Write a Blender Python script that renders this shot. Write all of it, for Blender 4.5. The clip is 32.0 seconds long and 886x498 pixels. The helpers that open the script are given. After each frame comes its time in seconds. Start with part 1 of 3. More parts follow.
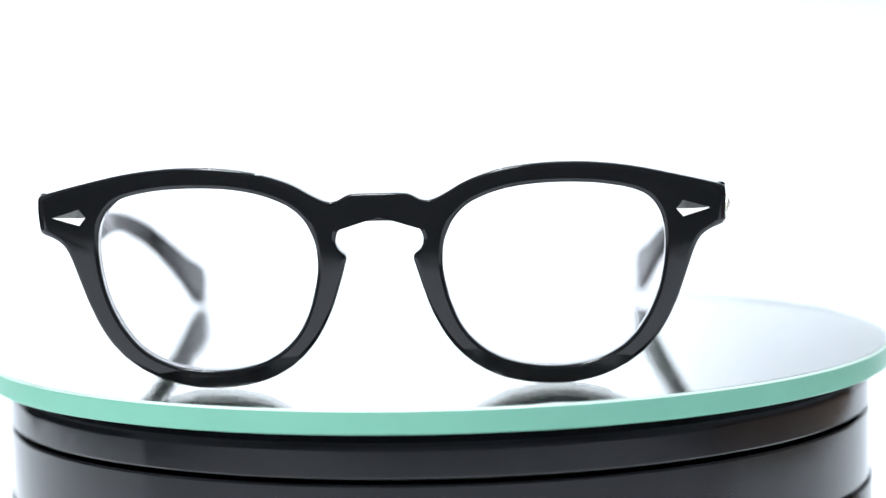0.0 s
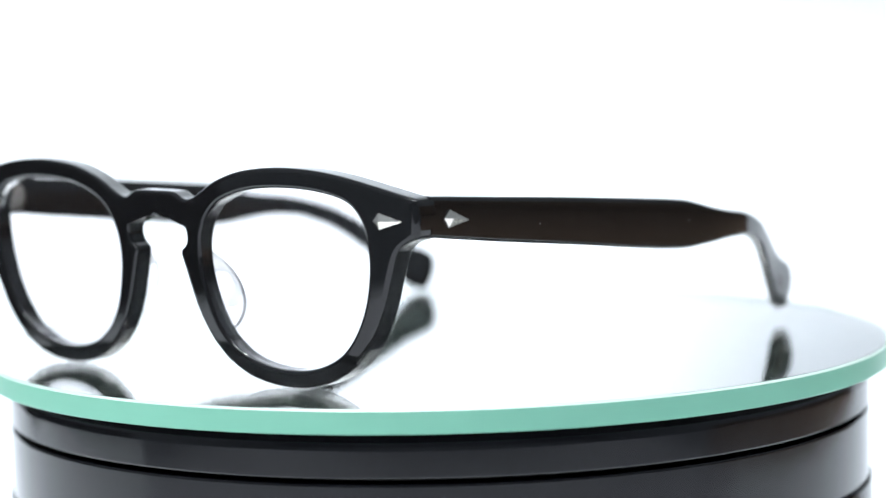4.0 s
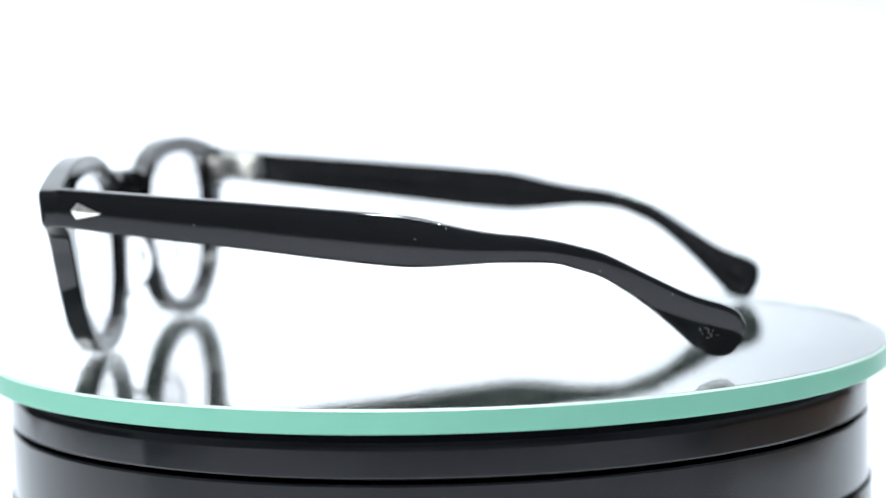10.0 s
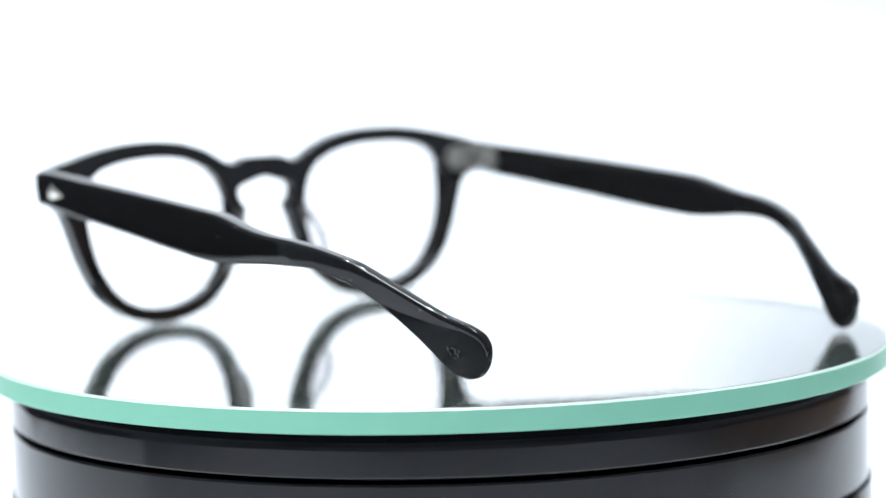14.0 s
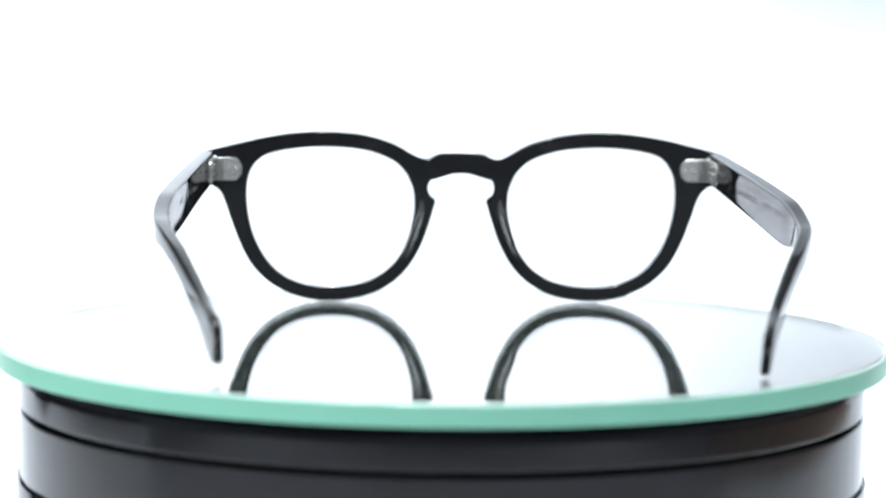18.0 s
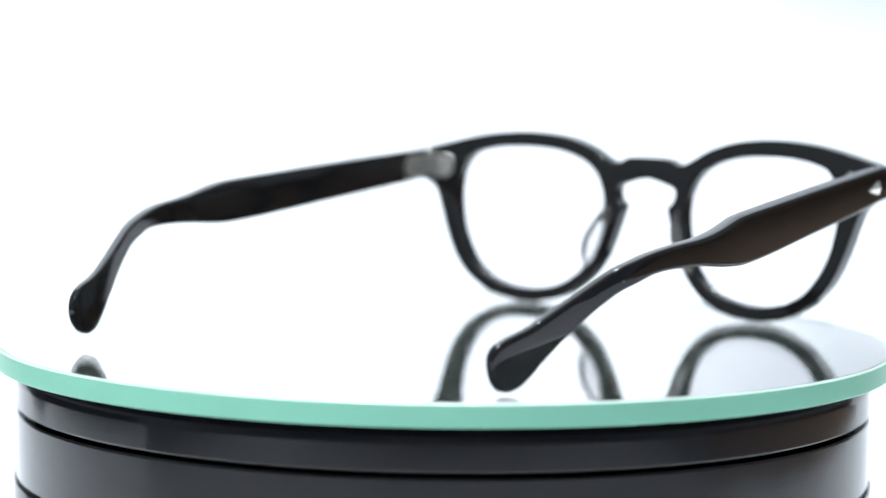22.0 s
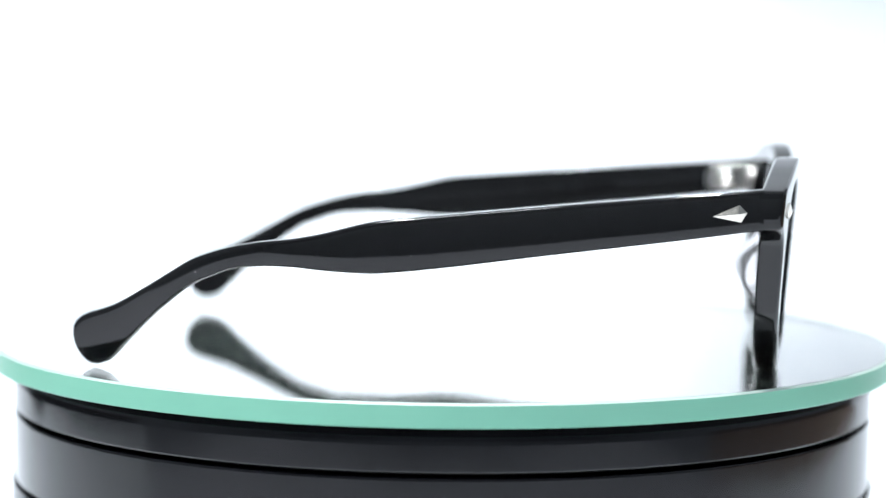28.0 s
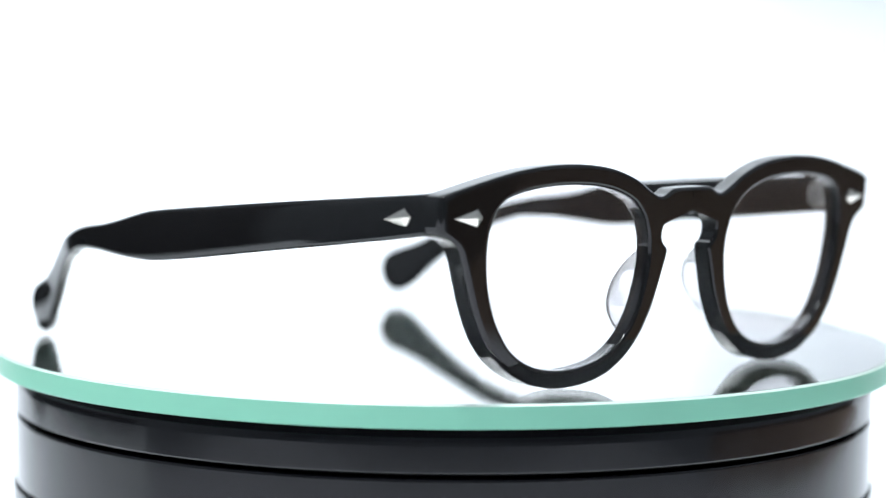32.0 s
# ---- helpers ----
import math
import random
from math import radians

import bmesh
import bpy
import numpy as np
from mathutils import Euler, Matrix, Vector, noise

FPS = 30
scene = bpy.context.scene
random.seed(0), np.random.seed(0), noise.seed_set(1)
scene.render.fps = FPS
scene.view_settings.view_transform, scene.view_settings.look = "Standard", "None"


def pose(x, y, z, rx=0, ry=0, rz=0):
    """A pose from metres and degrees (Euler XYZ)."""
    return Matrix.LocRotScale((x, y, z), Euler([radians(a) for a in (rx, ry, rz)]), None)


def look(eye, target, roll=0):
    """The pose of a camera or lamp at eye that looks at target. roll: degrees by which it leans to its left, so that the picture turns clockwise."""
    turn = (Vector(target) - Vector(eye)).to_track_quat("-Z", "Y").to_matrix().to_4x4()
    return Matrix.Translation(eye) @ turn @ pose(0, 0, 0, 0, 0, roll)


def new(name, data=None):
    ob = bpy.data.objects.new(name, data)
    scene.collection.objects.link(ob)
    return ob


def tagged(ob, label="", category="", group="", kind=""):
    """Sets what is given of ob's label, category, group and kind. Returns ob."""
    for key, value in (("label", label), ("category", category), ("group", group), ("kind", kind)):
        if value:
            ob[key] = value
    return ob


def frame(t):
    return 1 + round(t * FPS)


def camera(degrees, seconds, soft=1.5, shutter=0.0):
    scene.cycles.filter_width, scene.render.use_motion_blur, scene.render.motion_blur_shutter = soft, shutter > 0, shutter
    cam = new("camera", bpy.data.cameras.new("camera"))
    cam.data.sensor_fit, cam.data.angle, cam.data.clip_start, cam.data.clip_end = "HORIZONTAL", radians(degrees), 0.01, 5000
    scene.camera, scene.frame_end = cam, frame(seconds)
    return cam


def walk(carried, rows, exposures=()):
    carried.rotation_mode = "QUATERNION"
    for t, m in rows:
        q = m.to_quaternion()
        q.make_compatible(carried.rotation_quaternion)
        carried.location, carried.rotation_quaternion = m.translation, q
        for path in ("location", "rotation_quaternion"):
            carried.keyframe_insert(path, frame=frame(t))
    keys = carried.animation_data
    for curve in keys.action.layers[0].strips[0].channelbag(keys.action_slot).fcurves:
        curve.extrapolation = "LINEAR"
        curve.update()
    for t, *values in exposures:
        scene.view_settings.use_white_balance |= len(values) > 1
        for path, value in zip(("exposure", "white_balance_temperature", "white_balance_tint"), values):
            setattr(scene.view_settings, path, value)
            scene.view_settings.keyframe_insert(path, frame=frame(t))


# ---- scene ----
cam = camera(21.0, 32.0)
# the camera stands still, is nudged once, draws a little closer again and then sinks by a hair
STILL = look((0.0, -0.55865, 0.07522), (0.00156, -0.00132, 0.02064), -1.393)
walk(cam, [
    (0.0, STILL), (14.6, STILL),
    (16.6, look((0.0, -0.56722, 0.07129), (0.00043, -0.00943, 0.02169), 0.142)),
    (17.5, look((0.0, -0.56825, 0.07209), (-0.00006, -0.01052, 0.02179), 0.521)),
    (19.0, look((0.0, -0.56905, 0.07308), (-0.00004, -0.01141, 0.02174), 0.722)),
    (21.5, look((0.0, -0.56991, 0.07477), (-0.00014, -0.01242, 0.02181), 0.791)),
    (22.2, look((0.0, -0.56065, 0.07005), (-0.00051, -0.00283, 0.02071), 0.684)),
    (25.0, look((0.0, -0.56155, 0.07094), (-0.00027, -0.00380, 0.02078), 0.690)),
    (32.0, look((0.0, -0.56152, 0.06972), (-0.00046, -0.00363, 0.02125), 0.559)),
])
# turn of the platter, in degrees, at some seconds; where the glasses lie on it
SPIN = [(0.0, -6.8), (4.0, -45.68), (8.0, -84.7), (12.0, -123.65), (14.5, -148.3), (16.6, -168.5), (17.5, -177.0), (19.0, -191.3), (21.4, -215.0), (22.4, -224.9), (25.0, -250.4), (27.5, -275.4), (32.0, -319.0)]
GX, GY, GA = -0.00235, -0.07491, 4.262

# ---- light, tent and exposure ----
world = bpy.data.worlds.new("studio")
scene.world = world
world.use_nodes = True
world.node_tree.nodes["Background"].inputs[0].default_value = (0.85, 0.9, 1.0, 1)
world.node_tree.nodes["Background"].inputs[1].default_value = 0.02


def area_lamp(name, eye, target, sx, sy, watts, colour):
    data = bpy.data.lights.new(name, "AREA")
    data.shape, data.size, data.size_y, data.energy, data.color = "RECTANGLE", sx, sy, watts, colour
    ob = new(name, data)
    ob.matrix_world = look(eye, target)
    return ob


def bulb(name, at, watts, colour, radius=0.012):
    data = bpy.data.lights.new(name, "POINT")
    data.energy, data.color, data.shadow_soft_size = watts, colour, radius
    ob = new(name, data)
    ob.location = at
    return ob


bulb("bulb_west", (-0.15, -0.15, 0.78), 43.0, (0.925, 0.98, 0.99))
bulb("bulb_east", (0.05, -0.06, 0.78), 25.0, (0.9, 0.98, 1.0))
# unseen overhead fill, added to brighten the walls and fronts
area_lamp("room_fill", (-0.3, -0.8, 1.6), (-0.3, -0.8, 0), 0.35, 0.35, 17.5, (0.91, 0.96, 1.0))


# ---- materials ----
def material(name, base, rough=0.5, metal=0.0, coat=0.0, ior=1.5):
    m = bpy.data.materials.new(name)
    m.use_nodes = True
    b = m.node_tree.nodes["Principled BSDF"]
    b.inputs["Base Color"].default_value = (*base, 1)
    b.inputs["Roughness"].default_value = rough
    b.inputs["Metallic"].default_value = metal
    b.inputs["Coat Weight"].default_value = coat
    b.inputs["IOR"].default_value = ior
    return m, m.node_tree, b


def noise_node(nt, scale, detail=4.0, rough=0.6):
    co = nt.nodes.new("ShaderNodeTexCoord")
    n = nt.nodes.new("ShaderNodeTexNoise")
    n.inputs["Scale"].default_value, n.inputs["Detail"].default_value, n.inputs["Roughness"].default_value = scale, detail, rough
    nt.links.new(co.outputs["Object"], n.inputs["Vector"])
    return n


def mapped(nt, src, lo, hi, a=0.3, b=0.7):
    r = nt.nodes.new("ShaderNodeMapRange")
    r.inputs["From Min"].default_value, r.inputs["From Max"].default_value = a, b
    r.inputs["To Min"].default_value, r.inputs["To Max"].default_value = lo, hi
    nt.links.new(src, r.inputs["Value"])
    return r.outputs["Result"]


def bumped(nt, b, src, strength, distance):
    n = nt.nodes.new("ShaderNodeBump")
    n.inputs["Strength"].default_value, n.inputs["Distance"].default_value = strength, distance
    nt.links.new(src, n.inputs["Height"])
    nt.links.new(n.outputs["Normal"], b.inputs["Normal"])


def black_acetate():
    """Polished black plastic with fine orange peel and a few specks of dust."""
    m, nt, b = material("black_acetate", (0.006, 0.006, 0.0065), 0.06)
    w = noise_node(nt, 70, 2)
    bumped(nt, b, w.outputs["Fac"], 0.05, 0.0005)
    co = nt.nodes.new("ShaderNodeTexCoord")
    v = nt.nodes.new("ShaderNodeTexVoronoi")
    v.inputs["Scale"].default_value = 330
    nt.links.new(co.outputs["Object"], v.inputs["Vector"])
    dot = mapped(nt, v.outputs["Distance"], 1.0, 0.0, 0.05, 0.075)
    sep = nt.nodes.new("ShaderNodeSeparateColor")
    nt.links.new(v.outputs["Color"], sep.inputs["Color"])
    few = mapped(nt, sep.outputs[0], 0.0, 1.0, 0.9, 0.91)
    mul = nt.nodes.new("ShaderNodeMath")
    mul.operation = "MULTIPLY"
    nt.links.new(dot, mul.inputs[0])
    nt.links.new(few, mul.inputs[1])
    mix = nt.nodes.new("ShaderNodeMix")
    mix.data_type = "RGBA"
    mix.inputs["A"].default_value, mix.inputs["B"].default_value = (0.006, 0.006, 0.0065, 1), (0.16, 0.16, 0.16, 1)
    nt.links.new(mul.outputs[0], mix.inputs["Factor"])
    nt.links.new(mix.outputs["Result"], b.inputs["Base Color"])
    n = noise_node(nt, 900)
    nt.links.new(mapped(nt, n.outputs["Fac"], 0.02, 0.06), b.inputs["Roughness"])
    return m


def black_lacquer():
    m, nt, b = material("black_lacquer", (0.005, 0.0053, 0.0068), 0.1, ior=1.4)
    n = noise_node(nt, 60)
    nt.links.new(mapped(nt, n.outputs["Fac"], 0.1, 0.16), b.inputs["Roughness"])
    w = noise_node(nt, 30, 3)
    bumped(nt, b, w.outputs["Fac"], 0.06, 0.001)
    return m


def metal(name, base, rough):
    m, nt, b = material(name, base, rough, 1.0)
    n = noise_node(nt, 1500)
    nt.links.new(mapped(nt, n.outputs["Fac"], rough * 0.7, rough * 1.4), b.inputs["Roughness"])
    return m


def mint_edge():
    m, nt, b = material("mint_glass_edge", (0.3, 0.83, 0.645), 0.35)
    n = noise_node(nt, 40)
    r = nt.nodes.new("ShaderNodeValToRGB")
    r.color_ramp.elements[0].color, r.color_ramp.elements[1].color = (0.207, 0.515, 0.372, 1), (0.24, 0.58, 0.42, 1)
    nt.links.new(n.outputs["Fac"], r.inputs["Fac"])
    nt.links.new(r.outputs["Color"], b.inputs["Base Color"])
    return m


def solid_glass(name, colour, rough, ior=1.5, clear=1.0):
    m, nt, b = material(name, colour, rough, ior=ior)
    b.inputs["Transmission Weight"].default_value = clear
    return m


def veiled_glass():
    """Clear plate glass with a faint greenish diffuse haze that lifts dark reflections."""
    m = solid_glass("plate_glass", (0.996, 1.0, 0.999), 0.0)
    nt = m.node_tree
    haze, mix = nt.nodes.new("ShaderNodeBsdfDiffuse"), nt.nodes.new("ShaderNodeMixShader")
    haze.inputs["Color"].default_value = (0.54, 0.72, 0.65, 1)
    n = noise_node(nt, 25, 5)
    nt.links.new(mapped(nt, n.outputs["Fac"], 0.005, 0.013), mix.inputs["Fac"])
    nt.links.new(nt.nodes["Principled BSDF"].outputs["BSDF"], mix.inputs[1])
    nt.links.new(haze.outputs["BSDF"], mix.inputs[2])
    nt.links.new(mix.outputs["Shader"], nt.nodes["Material Output"].inputs["Surface"])
    return m


def white_sheet():
    m, nt, b = material("white_backdrop_sheet", (0.69, 0.708, 0.748), 0.9)
    n = noise_node(nt, 6, 3)
    r = nt.nodes.new("ShaderNodeValToRGB")
    r.color_ramp.elements[0].color, r.color_ramp.elements[1].color = (0.68, 0.698, 0.738, 1), (0.7, 0.718, 0.758, 1)
    nt.links.new(n.outputs["Fac"], r.inputs["Fac"])
    nt.links.new(r.outputs["Color"], b.inputs["Base Color"])
    f = noise_node(nt, 800, 2)
    bumped(nt, b, f.outputs["Fac"], 0.1, 0.0003)
    return m


def plain_wall(name, base):
    m, nt, b = material(name, base, 0.7)
    n = noise_node(nt, 3, 5)
    r = nt.nodes.new("ShaderNodeValToRGB")
    r.color_ramp.elements[0].color, r.color_ramp.elements[1].color = (*(0.8 * v for v in base), 1), (*(1.2 * v for v in base), 1)
    nt.links.new(n.outputs["Fac"], r.inputs["Fac"])
    nt.links.new(r.outputs["Color"], b.inputs["Base Color"])
    return m


TABLE_GREY = plain_wall("grey_table", (0.56, 0.56, 0.61))
SLATE_WALL = plain_wall("slate_wall", (0.11, 0.125, 0.145))
GREY_WALL, BROWN_WALL, DARK_WALL = plain_wall("grey_wall", (0.26, 0.28, 0.31)), plain_wall("brown_wall", (0.155, 0.102, 0.071)), plain_wall("dark_wall", (0.05, 0.05, 0.055))
ACETATE, LACQUER, SILVER = black_acetate(), black_lacquer(), metal("silver_metal", (0.82, 0.8, 0.77), 0.2)
RIVET = metal("rivet_silver", (0.8, 0.755, 0.68), 0.2)
SATIN = metal("satin_silver", (0.78, 0.75, 0.715), 0.3)
# the hinge silver made darker, where it mirrors dark or less white
DARK_SILVER = metal("darkened_silver", (0.5, 0.49, 0.47), 0.3)
MIRROR, MINT, SHEET = metal("mirror_silvering", (0.99, 0.957, 0.925), 0.004), mint_edge(), white_sheet()
LENS = solid_glass("clear_lens", (0.948, 0.928, 0.942), 0.0, 1.35)
PAD = solid_glass("clear_acetate", (0.92, 0.91, 0.92), 0.02, 1.49, 0.93)
# dark tone for the refraction along the clear pad's edge
PAD_EDGE = solid_glass("edge_darkening", (0.12, 0.115, 0.12), 0.05, 1.49, 0.8)
# small diffuse share, lifts dark reflections like haze
MIRROR.node_tree.nodes["Principled BSDF"].inputs["Metallic"].default_value = 0.975
PLATE_GLASS = veiled_glass()
GROUND, _, _ = material("ground_glass", (0.36, 0.46, 0.42), 0.5)
PALE, _, _ = material("pale_edge_fill", (0.72, 0.76, 0.76), 0.4)
GAP, _, _ = material("dark_gap", (0.01, 0.01, 0.01), 0.6)
# grey of the pressed tip mark, lightened for its glint
GLINT_GREY, _, _ = material("glint_grey", (0.11, 0.105, 0.105), 0.25)
PRINT, _, _ = material("stamped_print", (0.004, 0.004, 0.005), 0.25, ior=1.28)


# ---- mesh helpers ----
def part(name, bm, mat, parent, label="", smooth=35):
    """Links a bmesh as one mesh object under a thing or a part."""
    bmesh.ops.recalc_face_normals(bm, faces=bm.faces)
    me = bpy.data.meshes.new(name)
    bm.to_mesh(me)
    bm.free()
    me.materials.append(mat)
    if smooth:
        me.shade_smooth()
        me.set_sharp_from_angle(angle=radians(smooth))
    ob = new(name, me)
    ob.parent = parent
    if label:
        ob["label"] = label
    return ob


def spline(points, count, closed=False):
    """A smooth curve through a few control points, evenly spaced along its length."""
    p = np.array(points, float)
    n = len(p)
    fine = []
    for i in range(n if closed else n - 1):
        if closed:
            a, b, c, d = p[i - 1], p[i], p[(i + 1) % n], p[(i + 2) % n]
        else:
            a, b, c, d = p[max(i - 1, 0)], p[i], p[i + 1], p[min(i + 2, n - 1)]
        for s in np.linspace(0, 1, 16, endpoint=False):
            fine.append(0.5 * (2 * b + (c - a) * s + (2 * a - 5 * b + 4 * c - d) * s * s + (3 * b - a - 3 * c + d) * s ** 3))
    fine.append(p[0] if closed else p[-1])
    fine = np.array(fine)
    run = np.concatenate([[0], np.cumsum(np.linalg.norm(np.diff(fine, axis=0), axis=1))])
    want = np.linspace(0, run[-1], count + 1 if closed else count)
    out = np.stack([np.interp(want, run, fine[:, k]) for k in range(p.shape[1])], 1)
    return out[:-1] if closed else out


def skin(bm, rings, closed_ring=True, closed_sweep=False, caps=False):
    """Faces between rings of points; returns the vertices ring by ring."""
    vs = [[bm.verts.new(p) for p in r] for r in rings]
    n = len(rings[0])
    for i in range(len(vs) if closed_sweep else len(vs) - 1):
        a, b = vs[i], vs[(i + 1) % len(vs)]
        for k in range(n if closed_ring else n - 1):
            q = (a[k], a[(k + 1) % n], b[(k + 1) % n], b[k])
            if len({(round(v.co.x, 7), round(v.co.y, 7), round(v.co.z, 7)) for v in q}) >= 3:
                bm.faces.new(q)
    if caps:
        bm.faces.new(vs[0])
        bm.faces.new(vs[-1])
    return vs


def lathe(profile, steps=192):
    """A body turned round the z axis, from (radius, z) pairs."""
    bm = bmesh.new()
    skin(bm, [[(r * math.cos(a), r * math.sin(a), z) for r, z in profile] for a in np.linspace(0, 2 * math.pi, steps, endpoint=False)], closed_ring=False, closed_sweep=True)
    bmesh.ops.remove_doubles(bm, verts=bm.verts, dist=1e-6)
    return bm


def block(x0, x1, y0, y1, z0, z1, bevel=0.0):
    bm = bmesh.new()
    bmesh.ops.create_cube(bm, size=1)
    for v in bm.verts:
        v.co = ((x0 + x1) / 2 + v.co.x * (x1 - x0), (y0 + y1) / 2 + v.co.y * (y1 - y0), (z0 + z1) / 2 + v.co.z * (z1 - z0))
    if bevel:
        bmesh.ops.bevel(bm, geom=list(bm.edges), offset=bevel, segments=2, affect="EDGES", profile=0.5)
    return bm


# ---- the room ----
def backdrop():
    """White sheet under the turntable, curved up behind it."""
    bm = bmesh.new()
    prof = [(-0.13, -0.075), (0.1, -0.075), (0.3, -0.075)]
    prof += [(0.3 + 0.22 * math.sin(a), 0.145 - 0.22 * math.cos(a)) for a in np.linspace(0.1, math.pi / 2, 14)]
    prof += [(0.52, 0.6), (0.5, 0.95), (0.45, 1.25)]
    prof += [(y + 0.0005 * min(1, max(0, (y - 0.3) / 0.2)), z - 0.0005) for y, z in reversed(prof)]
    edge = -0.45
    far = lambda y: 0.36 + 0.46 * min(1, max(0, (y - 0.3) / 0.22))
    def place(k, y, z):
        # hanging part steps back in an added soft fold, to darken its right-hand side
        x = edge + (far(y) - edge) * k
        s = min(1, max(0, (x - 0.07) / 0.27))
        return (x, y + 0.23 * s * s * (3 - 2 * s) * min(1, max(0, (z + 0.075) / 0.16)), z)

    skin(bm, [[place(k, y, z) for y, z in prof] for k in np.linspace(0, 1, 60)], caps=True)
    return tagged(part("backdrop", bm, SHEET, None, smooth=60), "seamless white paper sheet curving up behind the turntable", kind="structure")


def wall(name, x0, x1, y0, y1, z0, z1, mat, label):
    return tagged(part(name, block(x0, x1, y0, y1, z0, z1), mat, None, smooth=0), label, kind="structure")


backdrop()
wall("wall_west", -1.5, -1.4, -1.8, 1.4, -0.85, 1.7, GREY_WALL, "plain grey room wall")
# unseen dark panel, added to darken what the drum mirrors on its left
wall("reflected_panel", -1.399, -1.36, -0.2, 1.299, -0.848, 0.2, DARK_WALL, "unseen dark panel, added to darken the drum's reflection")
wall("wall_east", 1.4, 1.5, -1.8, 1.4, -0.85, 1.7, GREY_WALL, "plain grey room wall")
# two unseen brown panels, added for the brown that temples and front mirror
wall("reflected_panel", 1.36, 1.398, -0.5, 1.299, -0.848, 0.1, BROWN_WALL, "unseen brown panel, added for its reflection in the glasses")
wall("reflected_panel", 0.3, 1.359, 1.26, 1.298, -0.848, 0.1, BROWN_WALL, "unseen brown panel, added for its reflection in the glasses")
wall("wall_north", -1.4, 1.4, 1.3, 1.4, -0.85, 1.7, GREY_WALL, "plain grey room wall")
wall("wall_south", -1.4, 1.4, -1.8, -1.7, -0.85, 1.7, SLATE_WALL, "plain dark slate-grey room wall")
# unseen lighter panel behind the camera, added for the reflection in the front
wall("reflected_panel", -1.395, 1.355, -1.698, -1.66, -0.848, 0.2, GREY_WALL, "unseen grey panel, added to lighten what the front mirrors")
wall("floor", -1.5, 1.5, -1.8, 1.4, -0.95, -0.85, DARK_WALL, "plain dark floor")
wall("ceiling", -1.5, 1.5, -1.8, 1.4, 1.7, 1.8, GREY_WALL, "plain grey ceiling")
# unseen block, added to give the drum a dark spot to mirror
DARK_BLOCK = tagged(new("dark_block"), "small black block, unseen, added for a dark spot in the drum's reflection", "adapter")
part("housing", block(-0.43, -0.375, 0.2, 0.285, -0.0748, -0.035, 0.006), LACQUER, DARK_BLOCK, smooth=40)
for _y in (0.233, 0.252):
    part("pin", block(-0.449, -0.431, _y - 0.001, _y + 0.001, -0.059, -0.053), DARK_SILVER, DARK_BLOCK, "flat metal prong on the added block", smooth=0)
# unseen table, added as the brown surface mirrored in the glasses
SIDE_TABLE = tagged(new("side_table"), "brown side table, unseen, added for the brown the glasses mirror", "table")
part("tabletop", block(0.37, 1.3, -0.2, 1.1, -0.105, -0.077, 0.002), BROWN_WALL, SIDE_TABLE, smooth=30)
for _x in (0.42, 1.25):
    for _y in (-0.15, 1.05):
        part("leg", block(_x - 0.025, _x + 0.025, _y - 0.025, _y + 0.025, -0.85, -0.105, 0.002), BROWN_WALL, SIDE_TABLE, smooth=30)
TABLETOP = tagged(new("table"), "plain grey table under the white sheet", "table")
part("tabletop", block(-0.39, 0.365, -0.46, 0.62, -0.11, -0.0762, 0.003), TABLE_GREY, TABLETOP, smooth=30)
for _x in (-0.34, 0.31):
    for _y in (-0.4, 0.56):
        part("leg", block(_x - 0.03, _x + 0.03, _y - 0.03, _y + 0.03, -0.85, -0.11, 0.003), TABLE_GREY, TABLETOP, smooth=30)

# ---- the turntable ----
R_PLATE, H_PLATE, R_DRUM = 0.10493, 0.005, 0.0999


def turntable():
    root = tagged(new("turntable"), "glossy black round motorised display turntable on white paper", "turntable")
    z = -H_PLATE
    part("base", lathe([(0, -0.0157), (R_DRUM - 0.0003, -0.0157), (R_DRUM - 0.0001, -0.0158), (R_DRUM, -0.016), (R_DRUM, -0.0163), (R_DRUM, -0.0303), (R_DRUM, -0.0306), (R_DRUM - 0.0006, -0.0309), (R_DRUM - 0.0006, -0.0315), (R_DRUM + 0.0006, -0.0315), (R_DRUM + 0.0007, -0.0317), (R_DRUM + 0.0007, -0.074), (R_DRUM - 0.001, -0.075), (0, -0.075)]), LACQUER, root, smooth=30)
    part("groove_ring", lathe([(R_DRUM - 0.006, -0.01565), (R_DRUM - 0.004, -0.01565), (R_DRUM - 0.004, -0.01475), (R_DRUM - 0.006, -0.01475), (R_DRUM - 0.006, -0.01565)]), GAP, root)
    plate = part("platter", lathe([(0, z - 0.0001), (R_DRUM - 0.0035, z - 0.0001), (R_DRUM - 0.0024, z - 0.0003), (R_DRUM - 0.0013, z - 0.0009), (R_DRUM - 0.0005, z - 0.0019), (R_DRUM - 0.0001, z - 0.003), (R_DRUM, z - 0.0038), (R_DRUM, z - 0.0042), (R_DRUM, -0.014), (R_DRUM, -0.0143), (R_DRUM - 0.0002, -0.0146), (R_DRUM - 0.0005, -0.0147), (0, -0.0147)]), LACQUER, root, smooth=30)
    return plate


